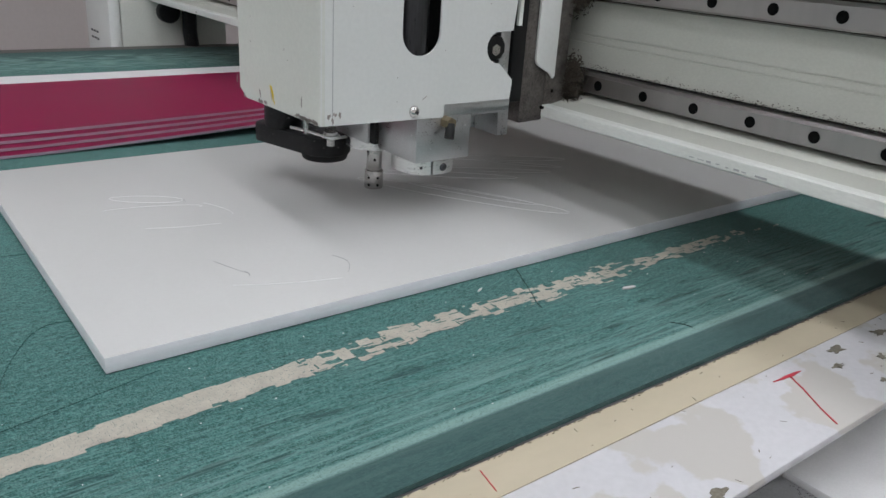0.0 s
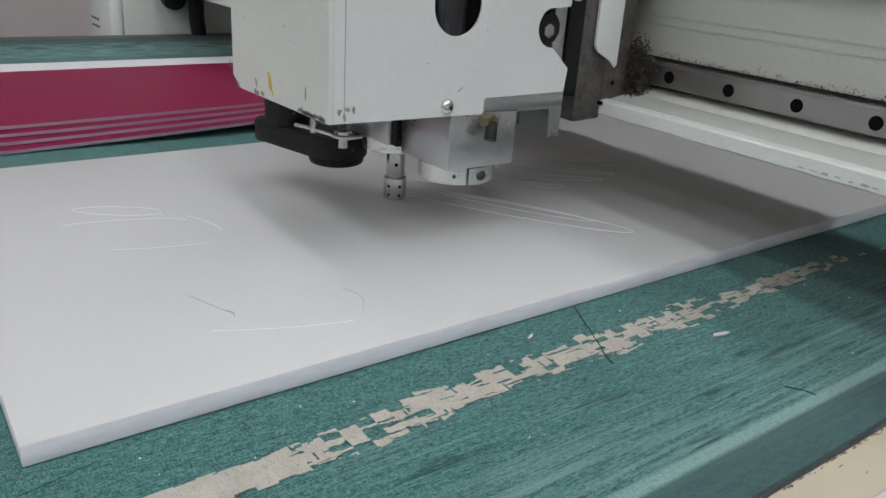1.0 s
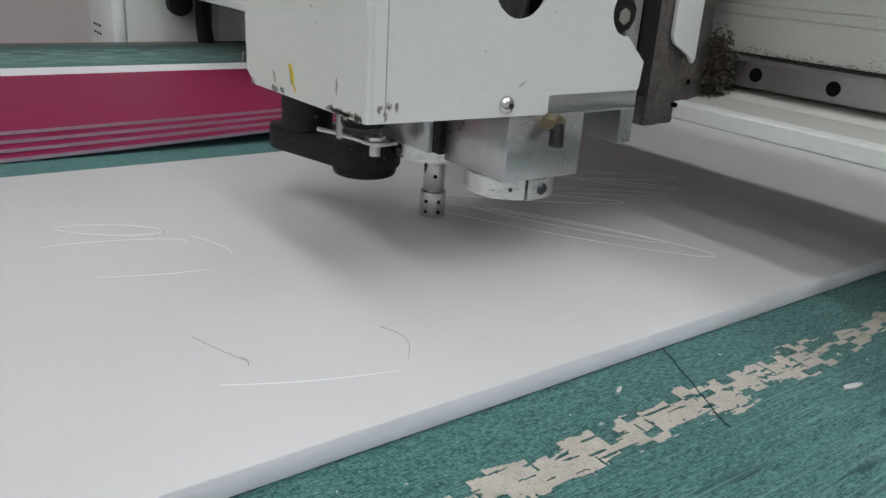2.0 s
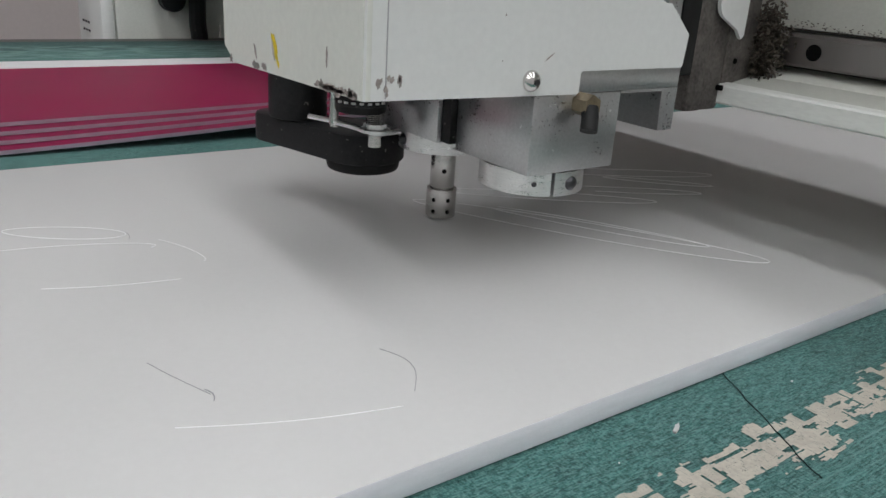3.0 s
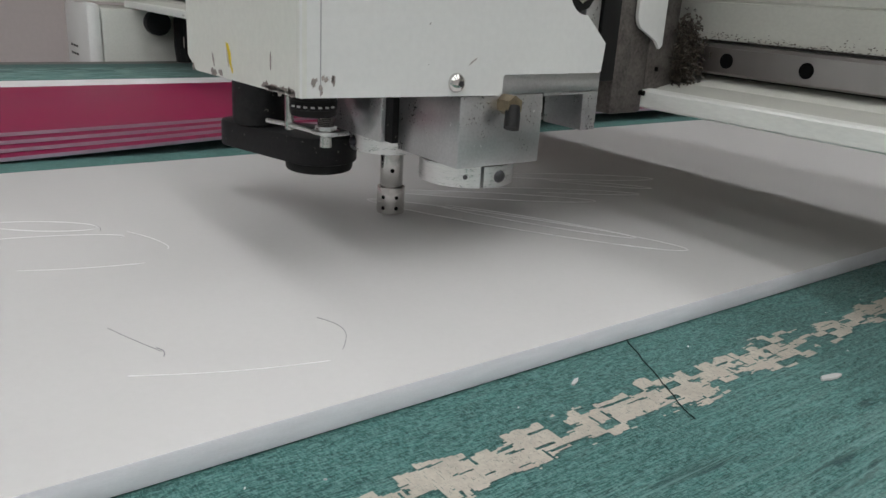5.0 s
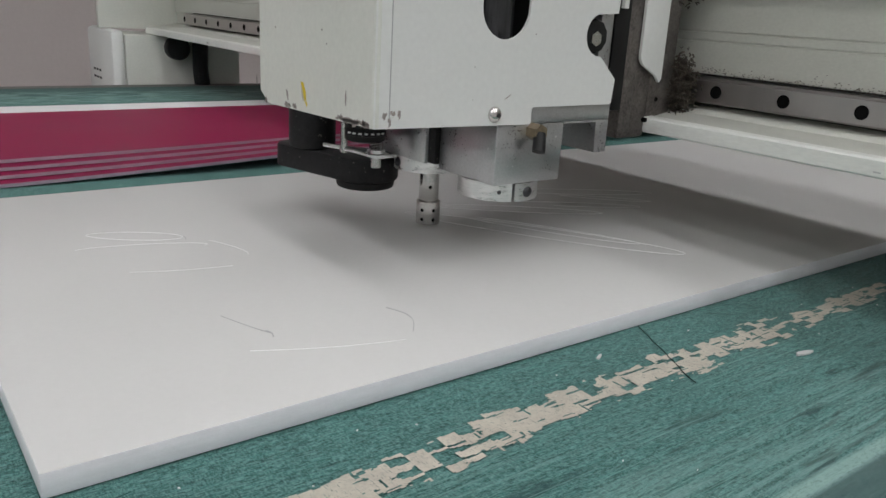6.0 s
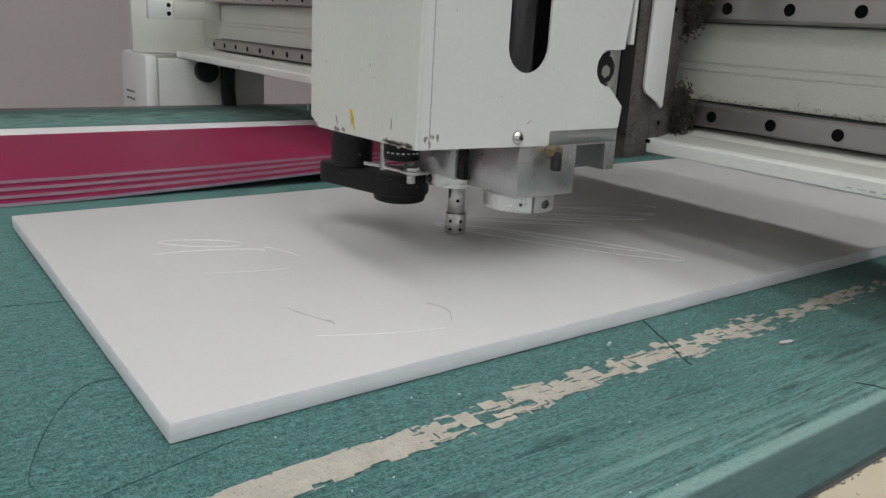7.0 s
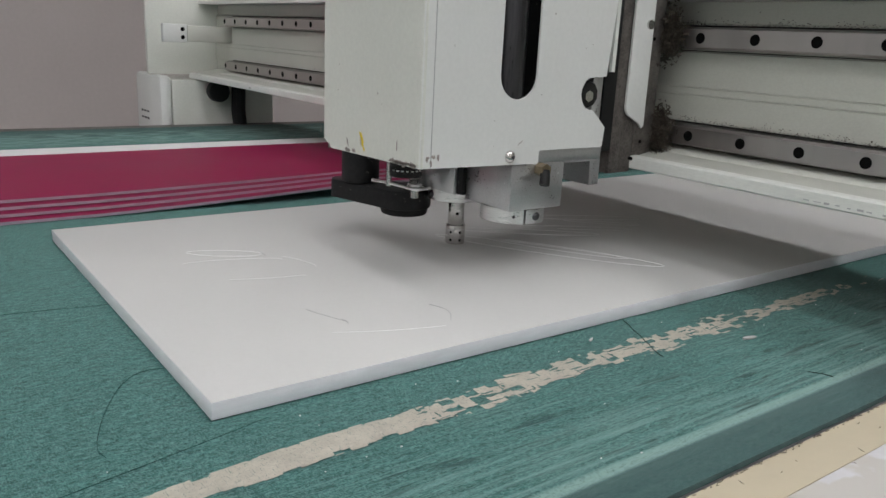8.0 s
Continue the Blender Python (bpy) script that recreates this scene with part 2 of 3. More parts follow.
def finish(name, bm, mat, smooth=30):
    bmesh.ops.recalc_face_normals(bm, faces=bm.faces[:])
    me = bpy.data.meshes.new(name)
    bm.to_mesh(me)
    bm.free()
    for mt in (mat if isinstance(mat, (list, tuple)) else [mat]):
        me.materials.append(mt)
    if smooth:
        me.shade_smooth()
        me.set_sharp_from_angle(angle=radians(smooth))
    return me


def thing(name, at, label, category, group="", kind=""):
    ob = new(name)
    ob.location, ob.empty_display_size = at, 0.02
    return tagged(ob, label, category, group, kind)


def spot_of(ob):
    p = Vector()
    while ob:
        p += ob.location
        ob = ob.parent
    return p


def part(name, bm, mat, parent, label="", smooth=30):
    """One mesh in world metres, as a part of a thing or of a part."""
    off = spot_of(parent)
    for v in bm.verts:
        v.co -= off
    ob = new(name, finish(name, bm, mat, smooth))
    ob.parent = parent
    return tagged(ob, label)


def solid(name, bm, mat, label, category, group="", kind="", smooth=30):
    return tagged(new(name, finish(name, bm, mat, smooth)), label, category, group, kind)


B = bmesh.new


def at_head(*p):
    return (p[0] + HX, p[1] + HY, p[2])


def hbox(lo, hi, bevel=0.0):
    return box(B(), at_head(*lo), at_head(*hi), bevel)


# ---- room ----
X0, X1, Y0, Y1, Z0, Z1 = -3.0, 4.0, -3.0, 2.75, -0.85, 1.95
# south and west walls are unseen, made white to bounce light onto the machine
for nm, lo, hi in (("wall_north", (X0, Y1, Z0), (X1, Y1 + 0.15, Z1)), ("wall_south", (X0, Y0 - 0.15, Z0), (X1, Y0, Z1)),
                   ("wall_west", (X0 - 0.15, Y0 - 0.15, Z0), (X0, Y1 + 0.15, Z1)), ("wall_east", (X1, Y0 - 0.15, Z0), (X1 + 0.15, Y1 + 0.15, Z1))):
    solid(nm, box(B(), lo, hi), M["wall" if nm in ("wall_north", "wall_east") else "ceiling"], "plain warm grey painted workshop wall" if nm in ("wall_north", "wall_east") else "unseen white workshop wall, added to bounce light", "wall", kind="structure")
solid("floor", box(B(), (X0 - 0.15, Y0 - 0.15, Z0 - 0.1), (X1 + 0.15, Y1 + 0.15, Z0)), M["floor"], "grey concrete workshop floor", "floor", kind="structure")
solid("ceiling", box(B(), (X0 - 0.15, Y0 - 0.15, Z1), (X1 + 0.15, Y1 + 0.15, Z1 + 0.1)), M["ceiling"], "plain white workshop ceiling", "ceiling", kind="structure")
tubes = glow("lamp_diffuser", (0.985, 0.985, 1.0), LAMP)
first = None
for lx in (-2.0, -0.95, 0.1, 1.15):
    for ly in (-2.0, -0.7, 0.6):
        if first is None:
            first = thing("ceiling_light", (lx, ly, Z1 - 0.05), "long white ceiling light with a glowing diffuser", "ceiling light", "ceiling lights")
            part("frame", box(B(), (lx - 0.16, ly - 0.61, Z1 - 0.05), (lx + 0.16, ly + 0.61, Z1 - 0.001), 0.004), M["paint"], first)
            part("diffuser", box(B(), (lx - 0.15, ly - 0.60, Z1 - 0.058), (lx + 0.15, ly + 0.60, Z1 - 0.051)), tubes, first)
        else:
            copy_thing(first, Matrix.Translation((lx, ly, Z1 - 0.05)))

# ---- table ----
TX0, TX1 = -0.9, 1.6
table = thing("cutting_table", (0.3, 0.6, Z0), "long flatbed cutting table with green felt top", "table")
bm = B()
nx, ny = 60, 44
ys = [-0.190 + 0.004 * k for k in range(6)] + list(np.linspace(-0.165, 1.345, ny))
xs = list(np.linspace(TX0, TX1, nx))
grid = [[bm.verts.new((x, y, -0.0015 * max(0, (-0.172 - y) / 0.02) + 0.0003 * noise.noise((x * 9, y * 9, 2)))) for y in ys] for x in xs]
for i in range(nx - 1):
    for j in range(len(ys) - 1):
        bm.faces.new((grid[i][j], grid[i + 1][j], grid[i + 1][j + 1], grid[i][j + 1]))
rim = bmesh.ops.extrude_edge_only(bm, edges=[e for e in bm.edges if e.is_boundary])["geom"]
for v in [g for g in rim if isinstance(g, bmesh.types.BMVert)]:
    v.co.z -= 0.004
part("felt_mat", bm, M["felt"], table, "worn green felt cutting surface")
part("table_bed", box(B(), (TX0, -0.188, -0.09), (TX1, 1.343, -0.0062), 0.002), M["frame"], table)
part("far_rim", box(B(), (TX0, 1.3455, -0.09), (TX1, 1.40, -0.0015), 0.003), M["cast"], table, "dark edge strip")
for lx in (TX0 + 0.1, TX1 - 0.1):
    for ly in (0.0, 1.2):
        part("leg", box(B(), (lx - 0.04, ly - 0.04, Z0), (lx + 0.04, ly + 0.04, -0.0905), 0.004), M["frame"], table)
edge = part("front_edge", box(B(), (TX0, -0.2900, -0.012), (TX1, -0.1915, -0.0055), 0.001), M["plate"], table, "white edge plate with peeling paint")
part("tape", box(B(), (TX0, -0.2205, -0.0054), (TX1, -0.1925, -0.0045), 0.0003), M["cream"], edge, "cream yellowed tape strip")
part("side_profile", box(B(), (TX0, -0.262, -0.10), (TX1, -0.20, -0.0122), 0.003), M["frame"], table)
part("lower_tray", box(B(), (0.362, -0.46, -0.062), (1.2, -0.2625, -0.052), 0.002), M["sheet_white"], table, "white lower side tray")
part("tray_bracket", box(B(), (0.318, -0.42, -0.075), (0.361, -0.2625, -0.056), 0.002), M["alu"], table, "grey metal bracket")


def ragged(bm, cx, cy, z, rx, ry, n=16, seed=0, rough=0.35, up=0.0003, turn=0.0):
    """A thin flake with a ragged outline."""
    rnd = random.Random(seed)
    c, s = math.cos(turn), math.sin(turn)
    lo, hi = [], []
    for k in range(n):
        a = 2 * math.pi * k / n
        f = 1 - rough * rnd.random()
        u, v = rx * f * math.cos(a), ry * f * math.sin(a)
        q = (cx + u * c - v * s, cy + u * s + v * c)
        lo.append(bm.verts.new((*q, z)))
        hi.append(bm.verts.new((*q, z + up)))
    bm.faces.new(hi)
    for k in range(n):
        bm.faces.new((lo[k], lo[(k + 1) % n], hi[(k + 1) % n], hi[k]))
    return bm


# pen mark and grime on the front edge
pen = B()
tube(pen, [(0.4000, -0.2334, -0.0053), (0.3906, -0.2500, -0.0053), (0.3780, -0.2690, -0.0053), (0.3690, -0.2850, -0.0053)], 0.0006)
part("pen_line", pen, M["red_ink"], edge, "thin red pen line")
pen = B()
ragged(pen, 0.398, -0.2340, -0.0053, 0.020, 0.0022, 14, 5, 0.5, turn=-0.03)
part("red_smear", pen, M["red_ink"], edge, "faded red ink smear")
pen = B()
tube(pen, [(0.1435, -0.198, -0.0044), (0.1398, -0.216, -0.0044)], 0.0004)
part("pen_line", pen, M["red_ink"], edge)
for k, (gx, gy, rx, ry) in enumerate(((0.47, -0.232, 0.016, 0.006), (0.445, -0.246, 0.008, 0.004), (0.49, -0.257, 0.007, 0.005), (0.49, -0.21, 0.006, 0.003), (0.24, -0.285, 0.013, 0.006), (0.53, -0.235, 0.012, 0.006), (0.455, -0.275, 0.006, 0.003))):
    part("grime_spot", ragged(B(), gx, gy, -0.0052 + 0.0001 * (k % 3), rx, ry, 18, k, 0.7), M["grime"], edge)

# worn strip: the torn weave shows the backing in small blocks
strip = B()
cell_x, cell_y = 0.0013, 0.0008
for i in range(int((0.70 + 0.30) / cell_x)):
    x = -0.30 + i * cell_x
    mid = -0.067 + 0.016 * min(1, max(0, (x + 0.05) / 0.25)) + 0.006 * max(0, min(1, (x - 0.3) / 0.3)) + 0.003 * noise.noise((x * 11, 1.3, 0))
    half = 0.0108 if x < 0.12 else 0.0145 if x < 0.45 else 0.010
    half *= 1 + 0.45 * noise.noise((x * 26, 7.1, 0))
    fill = 1.1 if x < 0.11 else 0.42 if x < 0.175 else 0.74 if x < 0.235 else 0.6 if x < 0.42 else 0.34 if x < 0.455 else 0.62 if x < 0.60 else 0.25
    fill *= max(0.0, min(1.0, (0.69 - x) / 0.06))
    for j in range(-26, 27):
        y = mid + j * cell_y
        q = (j * cell_y) / half
        f = 0.5 + 0.75 * noise.noise((math.floor(x / 0.0104) * 0.9 + 3 * math.floor(y / 0.0064), math.floor(y / 0.0048) * 0.73, 3)) \
            + 0.50 * noise.noise((x * 38, y * 130, 5))
        slit = x > 0.105 and (noise.noise((x * 60, y * 620, 2)) > 0.40 or noise.noise((x * 420, y * 90, 6)) > 0.47)
        if not slit and abs(q) < 1 and (abs(q) < 0.62 * fill or f < fill * (1.15 - 0.75 * q * q)) and not (x > 0.11 and f > fill + 0.12):
            dx, dy = 0.0004 * noise.noise((x * 400, y * 400, 9)), 0.0003 * noise.noise((x * 300, y * 300, 4))
            vs = [bm_v for bm_v in (strip.verts.new((x + a * cell_x + dx, y + b * cell_y + dy, 0.0007)) for a, b in ((0, 0), (1.04, 0), (1.04, 1.04), (0, 1.04)))]
            strip.faces.new(vs)
part("worn_strip", strip, M["backing"], table, "bare beige backing where felt has torn away", 0)

for pts in ([(0.363, 0.03), (0.3485, 0.0014), (0.3257, -0.0426), (0.3150, -0.0620), (0.3115, -0.0720)], [(0.383, -0.142), (0.389, -0.150), (0.391, -0.158)], [(-0.16, -0.052), (-0.06, -0.032), (0.03, -0.012)], [(0.002, 0.0845), (-0.015, 0.089), (-0.0314, 0.074), (-0.0503, 0.0374), (-0.0628, 0.0), (-0.060, -0.0107)],
            [(-0.11, 0.245), (-0.06, 0.239), (0.0, 0.228)]):
    for _ in range(3 if pts[0][0] < 0.01 else 0):
        pts = [pts[0]] + [(a[0] * (1 - k) + b[0] * k, a[1] * (1 - k) + b[1] * k) for a, b in zip(pts, pts[1:]) for k in (0.25, 0.75)] + [pts[-1]]
    fine = []
    for (ax, ay), (bx, by) in zip(pts, pts[1:]):
        fine += [(ax + (bx - ax) * k / 8 + 0.0010 * noise.noise((k, ax * 50, 0)), ay + (by - ay) * k / 8, 0.0008) for k in range(8)]
    part("felt_cut", tube(B(), fine, 0.0003 if pts[0][0] > 0.01 else 0.0002, 5), M["crack" if pts[0][0] > 0.01 else "felt_line"], table, "dark knife slit in the felt" if pts[0][0] > 0.01 else "faint dark line in the felt")

rnd = random.Random(21)
dirt = B()
for k in range(260):
    gx = rnd.uniform(-0.1, 0.75)
    ragged(dirt, gx, -0.1928 - abs(rnd.gauss(0, 0.0007)), -0.0045, rnd.uniform(0.0006, 0.0026), rnd.uniform(0.0002, 0.0006), 8, k, 0.6, 0.0004, rnd.uniform(-0.6, 0.6))
for k in range(60):
    ragged(dirt, rnd.uniform(0.05, 0.6), rnd.uniform(-0.285, -0.198), -0.0044 if k % 2 else -0.0052, rnd.uniform(0.0005, 0.003), rnd.uniform(0.0003, 0.0005), 7, 300 + k, 0.5, 0.0002, rnd.uniform(0, 3))
solid("edge_dirt", dirt, M["grime"], "dark dirt flakes along the taped table edge", "dirt", kind="stuff", smooth=0)
rnd = random.Random(4)
crumbs = B()
for k in range(60):
    cx, cy = rnd.uniform(-0.2, 0.62), rnd.uniform(-0.17, -0.004)
    ragged(crumbs, cx, cy, 0.0002, rnd.uniform(0.0003, 0.0008), rnd.uniform(0.0002, 0.0005), 6, k, 0.4, 0.0005, rnd.uniform(0, 3))
solid("plastic_crumbs", crumbs, M["sheet_white"], "tiny white plastic crumbs scattered on green felt", "crumbs", kind="stuff")
chip = B()
ragged(chip, 0.405, -0.081, 0.0006, 0.008, 0.0022, 16, 3, 0.3, 0.0012, -0.15)
solid("plastic_chip", chip, M["board"], "small white plastic chip lying on green felt", "chip")
chip = B()
ragged(chip, 0.290, -0.020, 0.0004, 0.005, 0.0012, 12, 8, 0.4, 0.0008, 0.5)
solid("plastic_chip", chip, M["board"], "small white plastic sliver lying on green felt", "chip")

# ---- white board ----
BH = 0.012
board = thing("plastic_board", (0.6, 0.23, 0.0006), "thick matte white plastic board being cut", "board")
bm = box(B(), (0, 0, 0.0006), (1.22, 0.451, BH), 0.0006, 2)
bm.faces.ensure_lookup_table()
# sides take the paler colour that makes up for their weaker light
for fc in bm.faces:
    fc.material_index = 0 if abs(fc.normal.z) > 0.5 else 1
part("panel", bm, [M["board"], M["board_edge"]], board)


def leaf(x0, y0, x1, y1, wide, a0=0.0, a1=1.0, n=40):
    """Part of a long narrow leaf outline from one tip to the other and back."""
    ux, uy = x1 - x0, y1 - y0
    out = []
    for k in range(n + 1):
        a = 2 * math.pi * (a0 + (a1 - a0) * k / n)
        s, w = (1 - math.cos(a)) / 2, wide * math.sin(a) * (0.75 + 0.25 * math.sin(a / 2))
        out.append((x0 + ux * s - uy * w / math.hypot(ux, uy), y0 + uy * s + ux * w / math.hypot(ux, uy), BH + 0.0001))
    return out


for pts, r, mt in (
        (leaf(0.346, 0.265, 0.4785, 0.0630, 0.017), 0.00038, "cut"),
        (leaf(0.385, 0.232, 0.4663, 0.0990, 0.009, 0.08, 0.92), 0.00036, "cut"),
        (leaf(0.37, 0.285, 0.515, 0.184, 0.011, 0.12, 0.95), 0.00034, "cut"),
        (leaf(0.456, 0.256, 0.570, 0.185, 0.008, 0.0, 0.8), 0.00034, "cut"),
        (leaf(0.48, 0.30, 0.63, 0.22, 0.012, 0.0, 0.9), 0.00034, "cut"),
        (leaf(0.53, 0.255, 0.598, 0.195, 0.006), 0.00034, "cut"),
        (leaf(0.090, 0.310, 0.150, 0.275, 0.011, 0.0, 1.0), 0.00036, "cut"),
        (leaf(0.075, 0.275, 0.16, 0.25, 0.008, 0.0, 0.55), 0.0003, "cut"),
        (leaf(0.160, 0.262, 0.176, 0.215, 0.006, 0.1, 0.5), 0.0003, "cut"),
        ([(0.094 + 0.0063 * k, 0.213 - 0.0018 * k - 0.002 * math.sin(k * 0.35), BH + 0.0001) for k in range(11)], 0.0003, "cut"),
        ([(0.112 + 0.0079 * k, 0.063 - 0.0028 * k - 0.003 * math.sin(k * 0.31), BH + 0.0001) for k in range(11)], 0.0003, "cut"),
        ([(0.1076 + 0.0033 * k - 0.004 * math.sin(k * 0.45), 0.163 - 0.0120 * k, BH + 0.0001) for k in range(4, 8)], 0.00024, "cut_dark"),
        ([(0.1300 + 0.0016 * math.sin(0.5 * k), 0.0835 - 0.0016 * k, BH + 0.0001) for k in range(7)], 0.0004, "cut_dark"),
        ([(0.2075 + 0.0075 * math.sin(0.36 * k) - 0.0006 * k, 0.0800 - 0.0042 * k, BH + 0.0001) for k in range(10)], 0.00026, "cut_dark"),
        ([(0.1495 + 0.002 * math.sin(0.6 * k), 0.282 - 0.003 * k, BH + 0.0001) for k in range(6)], 0.00026, "cut_dark")):
    part("cut_line", tube(B(), pts, 0.72 * r, 5), M[mt], board, "thin cut line, hairline shadow painted grey" if mt == "cut_dark" else "thin cut line, caught light painted white")

# ---- stack of magenta sheets ----
SX0, SX1, SN = -0.55, 1.25, 70


def lift(x, level):
    """How far the curled stack stands off the felt."""
    up = 0.013 * max(0.0, min(1.0, (x - 0.06) / 0.34)) ** 1.3
    return up * (1.0 - 0.16 * level)


layers = 4
for lv in range(layers):
    front = 0.537 + 0.0165 * lv
    z = 0.0008 + 0.0046 * lv
    bm = B()
    rows = []
    for i in range(SN + 1):
        x = SX0 + (SX1 - SX0) * i / SN
        wig = 0.0012 * noise.noise((x * 3, lv * 5.0, 0)) - 0.012 * max(0.0, (x - 0.05)) * (0.6 if lv == 0 else 0.15)
        rows.append([])
        for y, fall in ((front + wig, 1.0), (front + wig + 0.12, 0.75), (0.77, 0.35), (0.91, 0.1), (0.975, 0.0)):
            zz = z + lift(x, lv) * fall
            rows[-1].append((bm.verts.new((x, y, zz)), bm.verts.new((x, y, zz + 0.0036))))
    for a, b in zip(rows, rows[1:]):
        for j in range(4):
            f = bm.faces.new((a[j][1], b[j][1], b[j + 1][1], a[j + 1][1]))
            f.material_index = 0 if j < 3 else 2
            bm.faces.new((a[j][0], a[j + 1][0], b[j + 1][0], b[j][0])).material_index = 2
        bm.faces.new((a[0][0], b[0][0], b[0][1], a[0][1])).material_index = 1
        bm.faces.new((a[4][0], a[4][1], b[4][1], b[4][0])).material_index = 1
    for r in (rows[0], rows[-1]):
        for j in range(4):
            bm.faces.new((r[j][0], r[j][1], r[j + 1][1], r[j + 1][0])).material_index = 1
    solid("printed_sheet", bm, [M["magenta"], M["sheet_edge_shaded"], M["sheet_white"]],
          "magenta printed plastic sheet with white edges painted in shade, in a staggered stack" if lv else "lowest magenta printed sheet with curled white edge painted in shade, on felt", "sheet", "stack of magenta sheets")

# ---- gantry ----
gantry = thing("gantry", (0.6126, 0.6, -0.30), "pale green painted gantry beam with two steel guide rails", "gantry")
GX = 0.0126
GY0, GY1 = -0.75, 1.46


def gbox(lo, hi, bevel=0.0):
    return box(B(), (lo[0] + GX, lo[1], lo[2]), (hi[0] + GX, hi[1], hi[2]), bevel)


def along(profile, y0=GY0, y1=GY1):
    """A profile in x and z drawn out along y."""
    return plate(B(), [(x + GX, z) for x, z in profile], lambda u, v, w: (u, y0 + w, v), y1 - y0)


part("beam", along([(0.5385, 0.1105), (0.5385, 0.121), (0.5415, 0.1215), (0.5415, 0.1445), (0.5385, 0.145), (0.5385, 0.1725), (0.5395, 0.173), (0.5395, 0.1740), (0.5385, 0.1745),
                    (0.5385, 0.1800), (0.5395, 0.1805), (0.5395, 0.1815), (0.5385, 0.182), (0.5385, 0.2160), (0.5415, 0.2165), (0.5415, 0.2425), (0.5455, 0.245), (0.5455, 0.2655), (0.70, 0.2655), (0.70, 0.1105)]),
     M["green_paint"], gantry)
part("ledge", along([(0.4843, 0.1105), (0.512, 0.1155), (0.513, 0.1152), (0.514, 0.1160), (0.5383, 0.1210), (0.5383, 0.1085), (0.4843, 0.0985)]), M["green_paint"], gantry)
part("lip", along([(0.4735, 0.0998), (0.4735, 0.1098), (0.4748, 0.1110), (0.4835, 0.1118), (0.4835, 0.0975), (0.4748, 0.0985)]), M["lip"], gantry, "chipped white painted lip")
# black strip painting the shade in the groove behind the lip
part("lip_seam", along([(0.4836, 0.1000), (0.4836, 0.1112), (0.4842, 0.1112), (0.4842, 0.1000)]), M["shade_black"], gantry)
part("underside", along([(0.4845, 0.0978), (0.70, 0.102), (0.70, 0.1103), (0.5386, 0.1103), (0.5384, 0.1078)]), M["green_paint"], gantry)
part("top_cover", along([(0.50, 0.266), (0.50, 0.2725), (0.72, 0.2725), (0.72, 0.266)]), M["paint"], gantry, "white top cover")
rnd = random.Random(33)
for k in range(9):
    y = -0.062 - 0.009 * k + rnd.uniform(-0.002, 0.002)
    part("worn_marking", gbox((0.4733, y - rnd.uniform(0.001, 0.007), 0.1008 + rnd.uniform(0, 0.0015)), (0.4736, y, 0.1026 + rnd.uniform(0, 0.0008))), M["frame"], gantry)
for zc, yo in ((0.1337, 0.2161), (0.2297, 0.2161)):
    rl = part("guide_rail", along([(0.5413, zc - 0.0105), (0.5413, zc + 0.0105), (0.5270, zc + 0.0105), (0.5245, zc + 0.0085), (0.5216, zc + 0.0085), (0.5216, zc - 0.0085), (0.5245, zc - 0.0085), (0.5270, zc - 0.0105)], GY0, 1.36),
              M["rail"], gantry, "steel guide rail with bolt holes")
    hole_mesh = None
    for k in range(-19, 16):
        y = yo - 0.06 * k
        if hole_mesh is None:
            hole_mesh = finish("bolt_hole", cyl(B(), (0, 0, 0), 0.0052, 0.0004, "x", 20), M["hole"])
        hole = new("bolt_hole", hole_mesh)
        hole.parent, hole.location = rl, Vector((0.5213 + GX, y, zc)) - spot_of(rl)
# black strips painting the shadow line along each rail, and greasy dust above
for zc in (0.1337, 0.2297):
    for dz, hgt in ((0.0113, 0.0016), (-0.0124, 0.0007)):
        part("seam", gbox((0.5372, GY0, zc + dz), (0.5389, 1.35, zc + dz + hgt)), M["shade_black"], gantry)
rnd = random.Random(9)
dust = B()
for k in range(1500):
    y = rnd.uniform(-0.35, 0.30)
    z = (0.1462 if rnd.random() < 0.5 else 0.2422) + abs(rnd.gauss(0, 0.0016)) * (1.5 + noise.noise((y * 30, 0, 0)))
    q = rnd.uniform(0.0002, 0.0006)
    box(dust, (0.5379 + GX, y, z), (0.5388 + GX, y + q * 2, z + q))
solid("grease_dust", dust, M["swarf"], "dark greasy dust specks above the steel guide rails", "dust", kind="stuff", smooth=0)

# far end of the gantry
fl = part("end_leg", gbox((0.389, 1.410, -0.30), (0.417, 1.60, 0.106), 0.010), M["paint"], gantry, "white boxy leg housing with vents")
part("end_panel", gbox((0.4175, 1.411, -0.30), (0.66, 1.59, 0.0970), 0.002), M["paint_side"], fl)
for r in range(2):
    for c in range(3):
        part("vent_slot", gbox((0.3884, 1.50 + 0.022 * c, 0.000 + 0.016 * r), (0.3895, 1.513 + 0.022 * c, 0.0045 + 0.016 * r)), M["hole"], fl)
part("motor", cyl(B(), (0.518 + GX, 1.385, 0.073), 0.024, 0.0255, "y", 28, bevel=0.002), M["black"], fl, "round black motor end")
bm = B()
tube(bm, [(0.566 + GX, 1.392, 0.094), (0.564 + GX, 1.392, 0.03), (0.572 + GX, 1.39, -0.05), (0.584 + GX, 1.39, -0.30)], 0.016, 10)
part("cable_hose", bm, M["black"], fl, "black hanging hose")
part("end_plate", gbox((0.38, 1.4605, 0.107), (0.70, 1.475, 0.279), 0.003), M["paint_side"], gantry)
br = part("end_bracket", gbox((0.385, 1.355, 0.181), (0.437, 1.37, 0.2195), 0.002), M["paint"], gantry, "small white stop bracket")
